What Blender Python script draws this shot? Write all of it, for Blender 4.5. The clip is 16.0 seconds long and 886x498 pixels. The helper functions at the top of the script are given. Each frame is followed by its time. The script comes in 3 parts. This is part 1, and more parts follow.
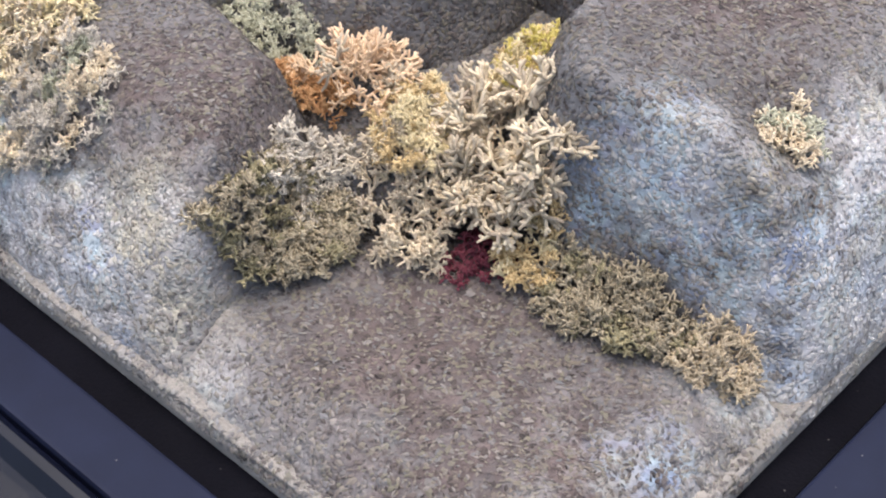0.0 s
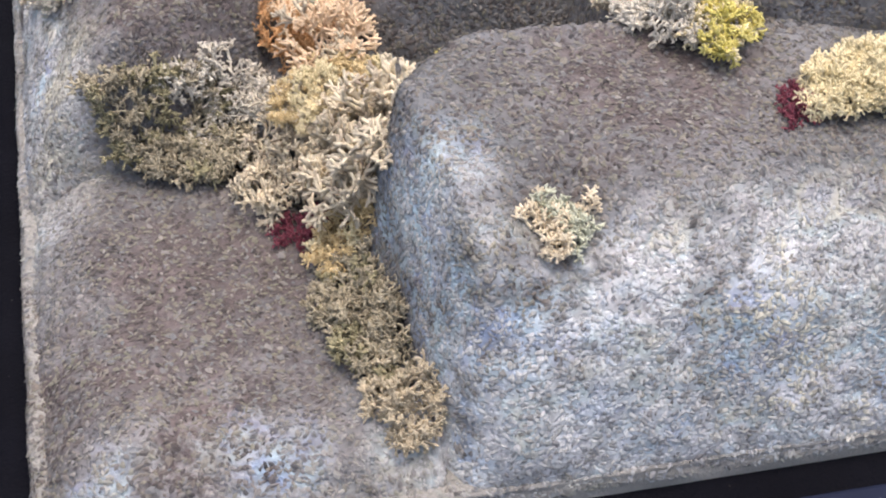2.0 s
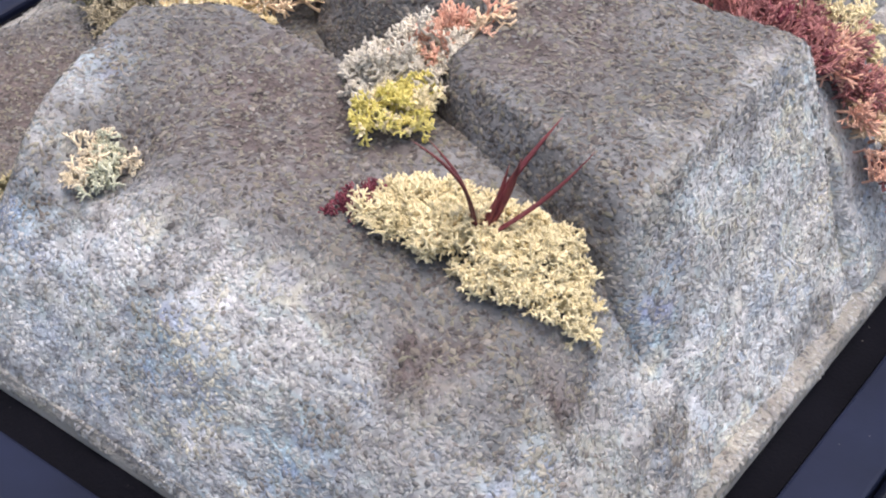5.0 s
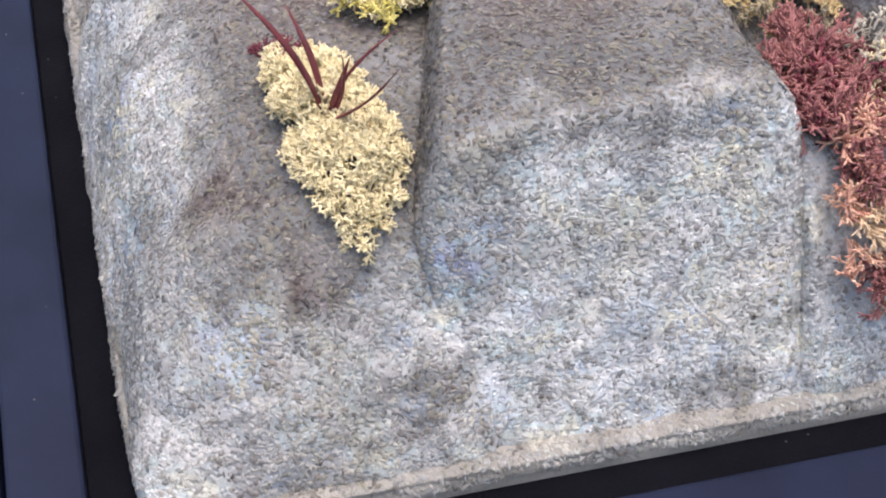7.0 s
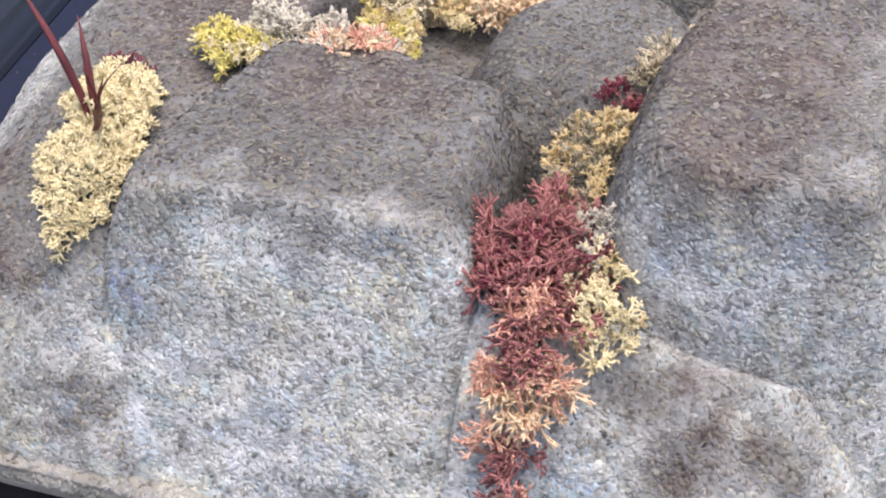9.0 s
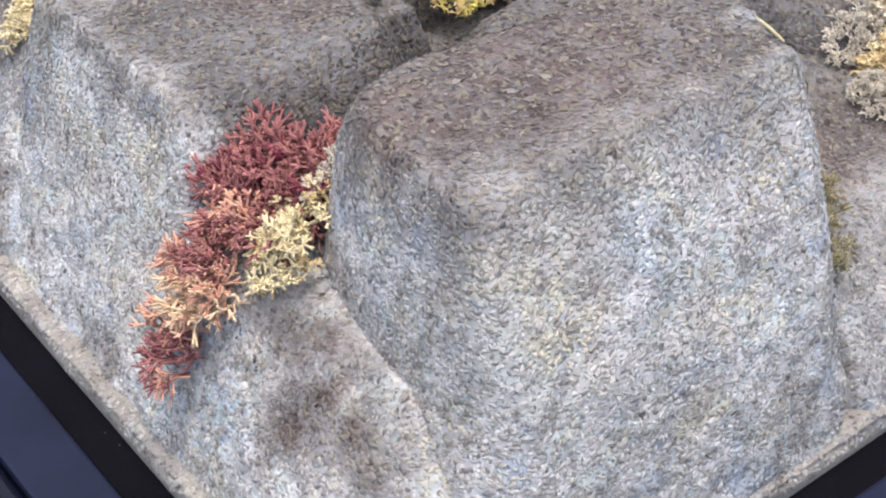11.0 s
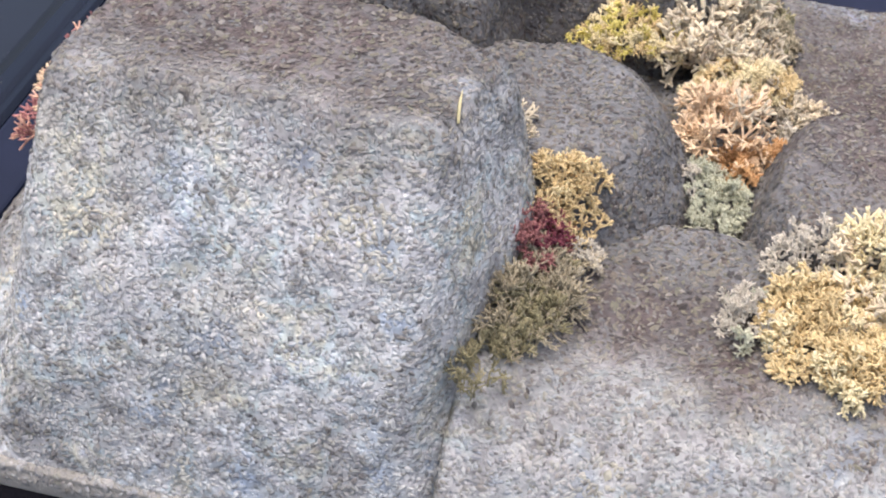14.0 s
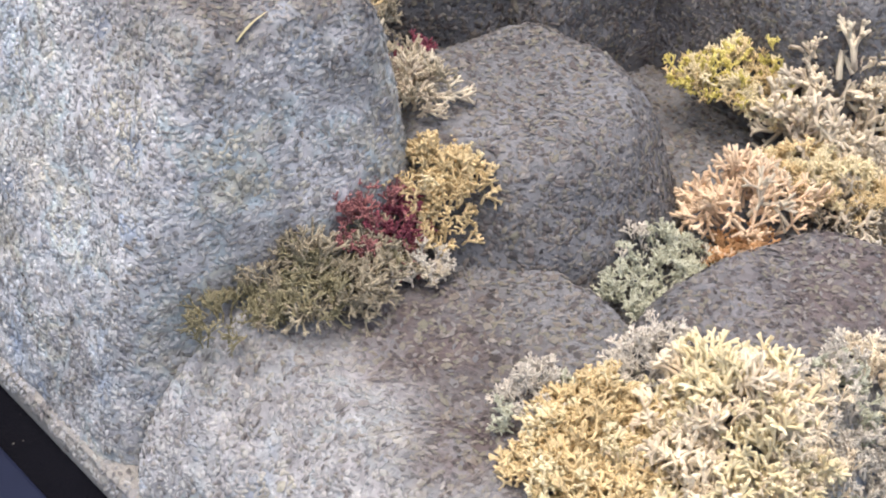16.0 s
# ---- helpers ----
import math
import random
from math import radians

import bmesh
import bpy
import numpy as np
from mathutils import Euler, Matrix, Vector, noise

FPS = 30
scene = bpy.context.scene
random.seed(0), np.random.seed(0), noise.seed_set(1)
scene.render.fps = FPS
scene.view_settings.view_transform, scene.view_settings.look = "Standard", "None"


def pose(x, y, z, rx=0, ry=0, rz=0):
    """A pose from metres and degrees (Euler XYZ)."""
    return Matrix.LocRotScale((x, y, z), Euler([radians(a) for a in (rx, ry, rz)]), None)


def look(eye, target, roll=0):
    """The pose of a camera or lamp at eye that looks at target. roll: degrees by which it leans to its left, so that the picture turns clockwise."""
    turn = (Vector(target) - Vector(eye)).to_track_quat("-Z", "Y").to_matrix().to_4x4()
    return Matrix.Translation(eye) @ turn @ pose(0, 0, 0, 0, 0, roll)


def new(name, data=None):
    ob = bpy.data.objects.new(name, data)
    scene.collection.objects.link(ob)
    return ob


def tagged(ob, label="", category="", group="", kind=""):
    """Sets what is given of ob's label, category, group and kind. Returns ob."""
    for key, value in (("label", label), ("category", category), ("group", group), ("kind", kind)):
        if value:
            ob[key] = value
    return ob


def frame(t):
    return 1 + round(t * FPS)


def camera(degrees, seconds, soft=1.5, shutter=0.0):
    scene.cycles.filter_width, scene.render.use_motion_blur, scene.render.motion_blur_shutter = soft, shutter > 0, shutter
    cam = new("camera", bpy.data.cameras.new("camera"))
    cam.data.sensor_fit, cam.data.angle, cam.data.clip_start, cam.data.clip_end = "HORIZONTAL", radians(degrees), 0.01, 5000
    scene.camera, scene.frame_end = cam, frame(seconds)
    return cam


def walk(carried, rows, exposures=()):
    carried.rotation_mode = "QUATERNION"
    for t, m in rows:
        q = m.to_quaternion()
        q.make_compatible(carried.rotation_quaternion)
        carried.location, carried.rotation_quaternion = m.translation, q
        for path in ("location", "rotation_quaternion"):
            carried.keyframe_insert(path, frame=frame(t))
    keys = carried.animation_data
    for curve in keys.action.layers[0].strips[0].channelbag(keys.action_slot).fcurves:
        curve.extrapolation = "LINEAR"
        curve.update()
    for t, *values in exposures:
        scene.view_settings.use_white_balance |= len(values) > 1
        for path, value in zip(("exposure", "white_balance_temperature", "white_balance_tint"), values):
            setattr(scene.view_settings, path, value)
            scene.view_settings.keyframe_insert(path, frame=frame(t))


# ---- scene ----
cam = camera(30.0, 16.0, soft=2.05)
PATH = [
    (0, (-0.3177, -0.2645, 0.3249), (-0.0823, -0.0592, 0.0300), 1.69),
    (0.5, (-0.2730, -0.3089, 0.3289), (-0.0787, -0.0797, 0.0300), 1.52),
    (1, (-0.2193, -0.3473, 0.3307), (-0.0768, -0.1006, 0.0300), 1.15),
    (1.5, (-0.1655, -0.3775, 0.3308), (-0.0606, -0.0947, 0.0300), 0.26),
    (2, (-0.1053, -0.4006, 0.3285), (-0.0370, -0.0875, 0.0300), 0.84),
    (2.5, (-0.0455, -0.4111, 0.3298), (-0.0165, -0.0814, 0.0300), 1.12),
    (3, (0.0184, -0.4136, 0.3291), (0.0014, -0.0755, 0.0300), 1.31),
    (3.5, (0.0681, -0.4108, 0.3332), (0.0193, -0.0690, 0.0300), 2.64),
    (3.7, (0.0856, -0.4101, 0.3376), (0.0242, -0.0616, 0.0300), 3.79),
    (5.8, (0.3376, -0.2620, 0.3292), (0.0771, -0.0621, 0.0300), 0.43),
    (6, (0.3529, -0.2429, 0.3291), (0.0818, -0.0632, 0.0300), 0.21),
    (6.5, (0.3818, -0.1955, 0.3283), (0.0883, -0.0632, 0.0300), 0.34),
    (7, (0.4040, -0.1384, 0.3287), (0.0955, -0.0605, 0.0300), 0.36),
    (7.5, (0.4165, -0.0816, 0.3290), (0.1016, -0.0551, 0.0300), -0.03),
    (8, (0.4200, -0.0122, 0.3312), (0.0869, -0.0229, 0.0300), -0.00),
    (8.2, (0.4207, 0.0072, 0.3332), (0.0786, -0.0128, 0.0300), -0.01),
    (8.5, (0.4196, 0.0329, 0.3362), (0.0704, -0.0058, 0.0300), 1.85),
    (9, (0.4101, 0.0935, 0.3390), (0.0578, 0.0029, 0.0300), 2.17),
    (9.2, (0.4030, 0.1176, 0.3406), (0.0517, 0.0050, 0.0300), 2.16),
    (11.3, (0.2352, 0.3506, 0.3221), (0.0579, 0.0592, 0.0300), -1.51),
    (11.5, (0.2147, 0.3645, 0.3215), (0.0560, 0.0670, 0.0300), -1.25),
    (12, (0.1622, 0.3901, 0.3226), (0.0418, 0.0739, 0.0300), 0.07),
    (12.5, (0.1074, 0.4090, 0.3220), (0.0276, 0.0703, 0.0300), 0.64),
    (13, (0.0477, 0.4196, 0.3216), (0.0162, 0.0677, 0.0300), 1.45),
    (13.5, (-0.0071, 0.4197, 0.3214), (0.0161, 0.0630, 0.0300), 1.64),
    (14, (-0.0679, 0.4138, 0.3204), (0.0137, 0.0630, 0.0300), 1.92),
    (14.5, (-0.1210, 0.3992, 0.3210), (0.0084, 0.0635, 0.0300), 2.53),
    (15, (-0.1754, 0.3764, 0.3214), (0.0003, 0.0631, 0.0300), 3.12),
    (15.5, (-0.2229, 0.3481, 0.3224), (-0.0073, 0.0603, 0.0300), 3.59),
    (16, (-0.2362, 0.2749, 0.2903), (-0.0102, 0.0568, 0.0300), 3.29),
]
walk(cam, [(t, look(eye, target, roll)) for t, eye, target, roll in PATH], [(0.0, 1.0), (16.0, 1.05)])

# ---- light ----
world = bpy.data.worlds.new("world")
scene.world = world
world.use_nodes = True
wn = world.node_tree.nodes["Background"]
sky = world.node_tree.nodes.new("ShaderNodeTexSky")
sky.sky_type, sky.sun_disc, sky.sun_elevation, sky.sun_rotation = "NISHITA", False, radians(88), radians(0)
sky.air_density, sky.dust_density = 1.0, 6.0
world.node_tree.links.new(sky.outputs[0], wn.inputs[0])
wn.inputs[1].default_value = 0.138
sun = new("sun", bpy.data.lights.new("sun", "SUN"))
sun.data.energy, sun.data.angle, sun.data.color = 0.62, radians(50), (1.0, 0.96, 0.92)
sun.matrix_world = look((0.14, 0.09, 0.42), (0, 0, 0))

# ---- materials ----


class Net:
    """Short hand for the nodes of one material."""

    def __init__(self, name, rough=0.8):
        self.m = bpy.data.materials.new(name)
        self.m.use_nodes = True
        self.t = self.m.node_tree
        self.b = self.t.nodes["Principled BSDF"]
        self.b.inputs["Roughness"].default_value = rough
        self.pos = self.t.nodes.new("ShaderNodeTexCoord").outputs["Object"]

    def node(self, kind, **inputs):
        n = self.t.nodes.new(kind)
        for key, value in inputs.items():
            self.put(n, key.replace("_", " "), value)
        return n

    def put(self, n, key, value):
        if isinstance(value, bpy.types.NodeSocket):
            self.t.links.new(value, n.inputs[key])
        else:
            n.inputs[key].default_value = value

    def noise(self, scale, detail=3, rough=0.55, at=None):
        return self.node("ShaderNodeTexNoise", Vector=at or self.pos, Scale=scale, Detail=detail, Roughness=rough).outputs["Fac"]

    def ramp(self, fac, stops):
        n = self.node("ShaderNodeValToRGB", Fac=fac)
        while len(n.color_ramp.elements) < len(stops):
            n.color_ramp.elements.new(0.5)
        for e, (p, c) in zip(n.color_ramp.elements, stops):
            e.position, e.color = p, (*c, 1) if len(c) == 3 else c
        return n.outputs[0]

    def step(self, fac, lo, hi):
        return self.node("ShaderNodeMapRange", Value=fac, From_Min=lo, From_Max=hi).outputs[0]

    def mix(self, fac, a, b, how="MIX"):
        n = self.t.nodes.new("ShaderNodeMix")
        n.data_type, n.blend_type = "RGBA", how
        for k, v in ((0, fac), (6, a), (7, b)):
            if isinstance(v, bpy.types.NodeSocket):
                self.t.links.new(v, n.inputs[k])
            else:
                n.inputs[k].default_value = (*v, 1) if isinstance(v, tuple) else v
        return n.outputs[2]

    def sum(self, a, b, how="ADD"):
        n = self.t.nodes.new("ShaderNodeMath")
        n.operation, n.use_clamp = how, True
        for k, v in ((0, a), (1, b)):
            if isinstance(v, bpy.types.NodeSocket):
                self.t.links.new(v, n.inputs[k])
            else:
                n.inputs[k].default_value = v
        return n.outputs[0]

    def spots(self, places):
        """1 near the given places, with ragged rims."""
        wob = self.node("ShaderNodeTexNoise", Vector=self.pos, Scale=60.0, Detail=4.0).outputs["Color"]
        shift = self.t.nodes.new("ShaderNodeVectorMath")
        shift.operation = "MULTIPLY_ADD"
        self.t.links.new(wob, shift.inputs[0])
        shift.inputs[1].default_value = (0.03, 0.03, 0.03)
        self.t.links.new(self.pos, shift.inputs[2])
        total = None
        for x, y, z, r in places:
            d = self.t.nodes.new("ShaderNodeVectorMath")
            d.operation = "DISTANCE"
            self.t.links.new(shift.outputs[0], d.inputs[0])
            d.inputs[1].default_value = (x + 0.015, y + 0.015, z + 0.015)
            v = self.step(d.outputs["Value"], r, r * 0.35)
            total = v if total is None else self.sum(total, v, "MAXIMUM")
        return total

    def bump(self, height, strength, distance):
        n = self.node("ShaderNodeBump", Height=height, Strength=strength, Distance=distance)
        self.t.links.new(n.outputs[0], self.b.inputs["Normal"])

    def colour(self, c):
        self.put(self.b, "Base Color", (*c, 1) if isinstance(c, tuple) else c)
        return self.m


BROWN = [(-.10, -.075, .015, .062), (.02, -.072, .072, .055), (.05, .080, .107, .052), (-.1, .01, .057, .05),
         (-.04, .09, .044, .026), (.132, .085, .045, .02), (.122, .072, .056, .017), (.128, .11, .05, .016), (.06, -.02, .087, .034), (.09, .08, .107, .030), (-.1, -.125, .015, .045), (-.13, -.1, .012, .04), (.09, -.115, .055, .018), (.115, -.1, .045, .015), (-.07, .1, .04, .03)]
# pale paint; on the steep upper faces it also paints in side light
PALE = [(-.045, -.1, .055, .022), (.05, -.145, .02, .045), (-.02, -.145, .02, .03), (.1, -.14, .02, .04), (-.105, -.145, .01, .04), (-.142, .0, .02, .04), (-.144, -.03, .012, .018),
        (.132, -.03, .035, .05), (.14, -.11, .02, .028), (.05, .142, .05, .06), (.10, .135, .05, .05), (0, .14, .05, .05), (-.06, .142, .02, .06), (.02, .135, .075, .04), (.13, .01, .04, .045), (.125, .11, .07, .03), (.115, .07, .075, .03), (.118, .06, .088, .034), (.121, .09, .082, .04), (.112, .05, .075, .03), (.05, .128, .08, .045), (.09, .124, .08, .036), (.01, .13, .075, .036), (.128, -.03, .052, .036), (.128, .0, .052, .030), (.126, -.035, .068, .030), (.126, .005, .068, .030), (.122, .022, .07, .024), (-.006, .09, .07, .030), (-.002, .115, .075, .032), (.002, .075, .085, .022), (-.004, .100, .092, .022)]
CORNER = [(-.135, -.05, .015, .045), (-.135, -.125, .01, .09), (-.147, -.07, .005, .04), (-.08, -.145, .01, .04)]
BLUE = [(-.048, -.105, .045, .022), (-.04, -.12, .045, .014), (-.09, -.138, .014, .018), (.124, -.066, .05, .014), (.133, -.06, .014, .012), (.03, -.14, .035, .022), (.138, .06, .03, .014), (.095, .13, .075, .016), (.12, -.12, .03, .016), (.07, -.143, .03, .022), (-.13, -.142, .01, .016), (-.141, .012, .022, .016), (0, -.143, .025, .018), (-.044, -.095, .06, .02), (-.052, -.085, .045, .022), (-.03, -.132, .04, .020), (-.05, -.125, .03, .016)]
# halves the pale paint: thinner coat, plus shade painted on faces too bright
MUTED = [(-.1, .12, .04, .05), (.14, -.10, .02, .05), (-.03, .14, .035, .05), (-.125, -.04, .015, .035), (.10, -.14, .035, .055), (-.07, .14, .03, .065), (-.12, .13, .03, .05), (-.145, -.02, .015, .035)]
CREAM = [(.095, .135, .085, .030), (.05, .14, .06, .018), (.13, -.03, .05, .020), (.135, .0, .03, .018), (.088, .118, .08, .016), (-.13, .0, .035, .02), (-.142, -.02, .02, .018), (.06, .138, .04, .018), (.0, -.138, .03, .016)]


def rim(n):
    """1 on the outer faces: pale dry-brushed paint, its strength also carrying light and shade."""
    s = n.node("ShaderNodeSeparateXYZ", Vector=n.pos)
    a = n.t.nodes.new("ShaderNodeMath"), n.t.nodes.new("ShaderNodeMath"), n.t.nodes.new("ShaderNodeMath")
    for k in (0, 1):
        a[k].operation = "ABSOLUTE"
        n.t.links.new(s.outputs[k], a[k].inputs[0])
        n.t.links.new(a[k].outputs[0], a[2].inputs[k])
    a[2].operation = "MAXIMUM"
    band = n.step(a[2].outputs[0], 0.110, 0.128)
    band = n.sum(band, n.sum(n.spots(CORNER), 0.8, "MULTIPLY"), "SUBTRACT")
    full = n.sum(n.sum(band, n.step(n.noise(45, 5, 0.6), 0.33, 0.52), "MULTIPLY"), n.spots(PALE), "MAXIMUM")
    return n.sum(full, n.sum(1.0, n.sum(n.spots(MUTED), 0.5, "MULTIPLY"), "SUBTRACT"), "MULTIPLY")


def paint(n):
    """The dry-brushed paint of the stones: grey, with brown, pale, blue and cream patches; the pale also holds light
    and shade.
    """
    c = n.ramp(n.noise(26, 4), [(0.3, (0.095, 0.092, 0.093)), (0.5, (0.16, 0.16, 0.166)), (0.7, (0.24, 0.245, 0.26))])
    mid = n.noise(120, 4, 0.65)
    tone = n.ramp(n.noise(55, 3, 0.5), [(0.32, (0.50, 0.57, 0.68)), (0.40, (0.66, 0.69, 0.70)), (0.46, (0.69, 0.67, 0.68)), (0.52, (0.74, 0.74, 0.74)), (0.58, (0.60, 0.68, 0.70)), (0.64, (0.76, 0.73, 0.61)), (0.72, (0.69, 0.69, 0.73))])
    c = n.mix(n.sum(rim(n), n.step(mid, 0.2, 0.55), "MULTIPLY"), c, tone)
    brown = n.ramp(n.noise(80, 4), [(0.35, (0.082, 0.064, 0.062)), (0.65, (0.150, 0.118, 0.115))])
    c = n.mix(n.sum(n.spots(BROWN), n.step(mid, 0.2, 0.55), "MULTIPLY"), c, brown)
    c = n.mix(n.sum(n.sum(n.spots(BLUE), n.step(mid, 0.3, 0.55), "MULTIPLY"), 0.8, "MULTIPLY"), c, n.ramp(n.noise(70), [(0.35, (0.28, 0.36, 0.56)), (0.5, (0.46, 0.60, 0.66)), (0.65, (0.36, 0.40, 0.60))]))
    c = n.mix(n.sum(n.sum(n.spots(CREAM), n.step(mid, 0.35, 0.6), "MULTIPLY"), 0.8, "MULTIPLY"), c, (0.56, 0.52, 0.40))
    return c


def stone_material():
    n = Net("painted_stone", 0.85)
    c = paint(n)
    speck = n.node("ShaderNodeTexVoronoi", Vector=n.pos, Scale=700.0)
    c = n.mix(0.3, c, n.ramp(speck.outputs["Color"], [(0.2, (0.35, 0.33, 0.31)), (0.5, (0.8, 0.78, 0.76)), (0.8, (1.3, 1.28, 1.25))]), "MULTIPLY")
    n.bump(n.sum(n.noise(500, 4, 0.7), speck.outputs["Distance"], "ADD"), 0.7, 0.0012)
    return n.colour(c)


def flake_material(name="herb_flakes", coat=1.0):
    n = Net(name, 0.75)
    rnd = n.node("ShaderNodeNewGeometry").outputs["Random Per Island"]
    raw = n.ramp(rnd, [(0.0, (0.028, 0.022, 0.020)), (0.16, (0.060, 0.047, 0.042)), (0.34, (0.120, 0.096, 0.084)), (0.5, (0.165, 0.138, 0.112)), (0.64, (0.160, 0.150, 0.105)), (0.78, (0.215, 0.190, 0.158)), (0.9, (0.140, 0.140, 0.148)), (1.0, (0.270, 0.245, 0.215))])
    c = n.mix(n.step(n.noise(90, 3), 0.3, 0.65), raw, n.mix(0.35, raw, paint(n)))
    # flakes follow rim, with the light and shade painted into it
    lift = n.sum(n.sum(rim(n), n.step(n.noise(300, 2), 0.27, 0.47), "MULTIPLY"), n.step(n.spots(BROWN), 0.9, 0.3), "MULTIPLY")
    frac = n.t.nodes.new("ShaderNodeMath")
    frac.operation = "FRACT"
    n.t.links.new(n.sum(rnd, 1.0, "MULTIPLY"), frac.inputs[0])
    again = n.t.nodes.new("ShaderNodeMath")
    again.operation = "MULTIPLY"
    again.inputs[1].default_value = 17.3
    n.t.links.new(rnd, again.inputs[0])
    n.t.links.new(again.outputs[0], frac.inputs[0])
    coated = n.node("ShaderNodeMapRange", Value=n.step(frac.outputs[0], 0.64, 0.66), From_Min=1.0, From_Max=0.0, To_Min=0.25 * coat, To_Max=0.95 * coat).outputs[0]
    c = n.mix(n.sum(lift, coated, "MULTIPLY"), c, n.mix(0.85, raw, n.ramp(n.noise(40), [(0.32, (0.54, 0.59, 0.66)), (0.45, (0.66, 0.66, 0.64)), (0.55, (0.62, 0.61, 0.61)), (0.66, (0.70, 0.66, 0.53))])))
    return n.colour(c)


def moss_material(name, dark, light, scale=160.0, rough=0.75):
    n = Net(name, rough)
    rnd = n.node("ShaderNodeNewGeometry").outputs["Random Per Island"]
    fac = n.sum(n.sum(n.noise(scale, 3), 0.75, "MULTIPLY"), n.sum(rnd, 0.25, "MULTIPLY"))
    c = n.ramp(fac, [(0.3, dark), (0.62, light)])
    n.b.inputs["Subsurface Weight"].default_value = 0.0
    n.bump(n.noise(2500, 2), 0.4, 0.0004)
    return n.colour(c)


def frame_material(name, col, rough, grain, coat=0.0):
    n = Net(name, rough)
    c = n.mix(n.step(n.noise(40, 4), 0.3, 0.7), col, tuple(v * 1.5 for v in col))
    dust = n.node("ShaderNodeTexVoronoi", Vector=n.pos, Scale=160.0).outputs["Distance"]
    c = n.mix(n.step(dust, 0.05, 0.02), c, (0.2, 0.19, 0.17))
    n.put(n.b, "Roughness", n.step(n.noise(25, 4), 0.0, 1.0))
    r = n.node("ShaderNodeMapRange", Value=n.noise(25, 4), To_Min=rough * 0.75, To_Max=rough * 1.3)
    n.put(n.b, "Roughness", r.outputs[0])
    n.b.inputs["Coat Weight"].default_value = coat
    n.bump(n.noise(900, 3), grain, 0.0006)
    return n.colour(c)


STONE = stone_material()
FLAKE = flake_material()
BARE_FLAKE = flake_material("bare_herb_flakes", 0.4)
CUT = frame_material("cut_slab_edge", (0.24, 0.225, 0.205), 0.9, 1.0)
FELT = frame_material("black_liner", (0.0035, 0.0035, 0.0055), 0.95, 1.0)
SATIN = frame_material("dark_blue_lacquer", (0.009, 0.012, 0.028), 0.5, 0.08)
SATIN.node_tree.nodes["Principled BSDF"].inputs["Specular IOR Level"].default_value = 0.15
FELT.node_tree.nodes["Principled BSDF"].inputs["Specular IOR Level"].default_value = 0.08
GLOSS = frame_material("black_lacquer", (0.003, 0.004, 0.010), 0.25, 0.05, 0.0)
GLOSS.node_tree.nodes["Principled BSDF"].inputs["Specular IOR Level"].default_value = 0.3
MOSS = {
    "olive": moss_material("olive_moss", (0.17, 0.140, 0.090), (0.46, 0.40, 0.285)),
    "olive_dark": moss_material("dark_olive_moss", (0.12, 0.105, 0.055), (0.36, 0.32, 0.19)),
    "tan": moss_material("tan_moss", (0.34, 0.28, 0.19), (0.58, 0.49, 0.35)),
    "white": moss_material("grey_white_moss", (0.40, 0.36, 0.30), (0.70, 0.64, 0.54)),
    "beige": moss_material("beige_moss", (0.36, 0.29, 0.22), (0.66, 0.58, 0.43)),
    "cream": moss_material("cream_moss", (0.58, 0.47, 0.33), (0.84, 0.73, 0.54)),
    "gold": moss_material("gold_moss", (0.45, 0.33, 0.16), (0.75, 0.59, 0.33)),
    "yellow": moss_material("yellow_moss", (0.55, 0.46, 0.26), (0.86, 0.75, 0.49)),
    "lime": moss_material("lime_moss", (0.50, 0.42, 0.08), (0.76, 0.66, 0.24)),
    "orange": moss_material("orange_moss", (0.40, 0.20, 0.08), (0.64, 0.38, 0.18)),
    "peach": moss_material("peach_moss", (0.58, 0.40, 0.25), (0.83, 0.64, 0.44)),
    "green": moss_material("sage_moss", (0.32, 0.32, 0.22), (0.62, 0.62, 0.48)),
    "burgundy": moss_material("burgundy_moss", (0.09, 0.015, 0.03), (0.24, 0.05, 0.075)),
    "red": moss_material("dusty_red_moss", (0.16, 0.052, 0.058), (0.42, 0.18, 0.17)),
    "pink": moss_material("pink_moss", (0.50, 0.22, 0.16), (0.74, 0.46, 0.34)),
}
BLADE = moss_material("burgundy_leaf", (0.07, 0.012, 0.018), (0.19, 0.04, 0.045), 60.0, 0.5)
STRAW = moss_material("dry_straw", (0.36, 0.32, 0.17), (0.54, 0.48, 0.28))

# ---- building ----


def mesh_of(name, verts, faces, material, smooth=True):
    me = bpy.data.meshes.new(name)
    me.from_pydata(verts, [], faces)
    me.materials.append(material)
    me.polygons.foreach_set("use_smooth", [smooth] * len(me.polygons))
    me.update()
    return me


def triangles(name, v, tri, material, smooth=True):
    """A mesh from arrays of corners and triangles."""
    me = bpy.data.meshes.new(name)
    me.vertices.add(len(v))
    me.vertices.foreach_set("co", np.asarray(v, np.float32).ravel())
    me.loops.add(tri.size)
    me.loops.foreach_set("vertex_index", tri.astype(np.int32).ravel())
    me.polygons.add(len(tri))
    me.polygons.foreach_set("loop_start", np.arange(0, tri.size, 3, dtype=np.int32))
    me.polygons.foreach_set("use_smooth", np.full(len(tri), smooth))
    me.materials.append(material)
    me.update(calc_edges=True)
    me.validate()
    return me


def part(name, me, parent, label=""):
    ob = new(name, me)
    ob.parent = parent
    return tagged(ob, label)


# ---- table and frame ----


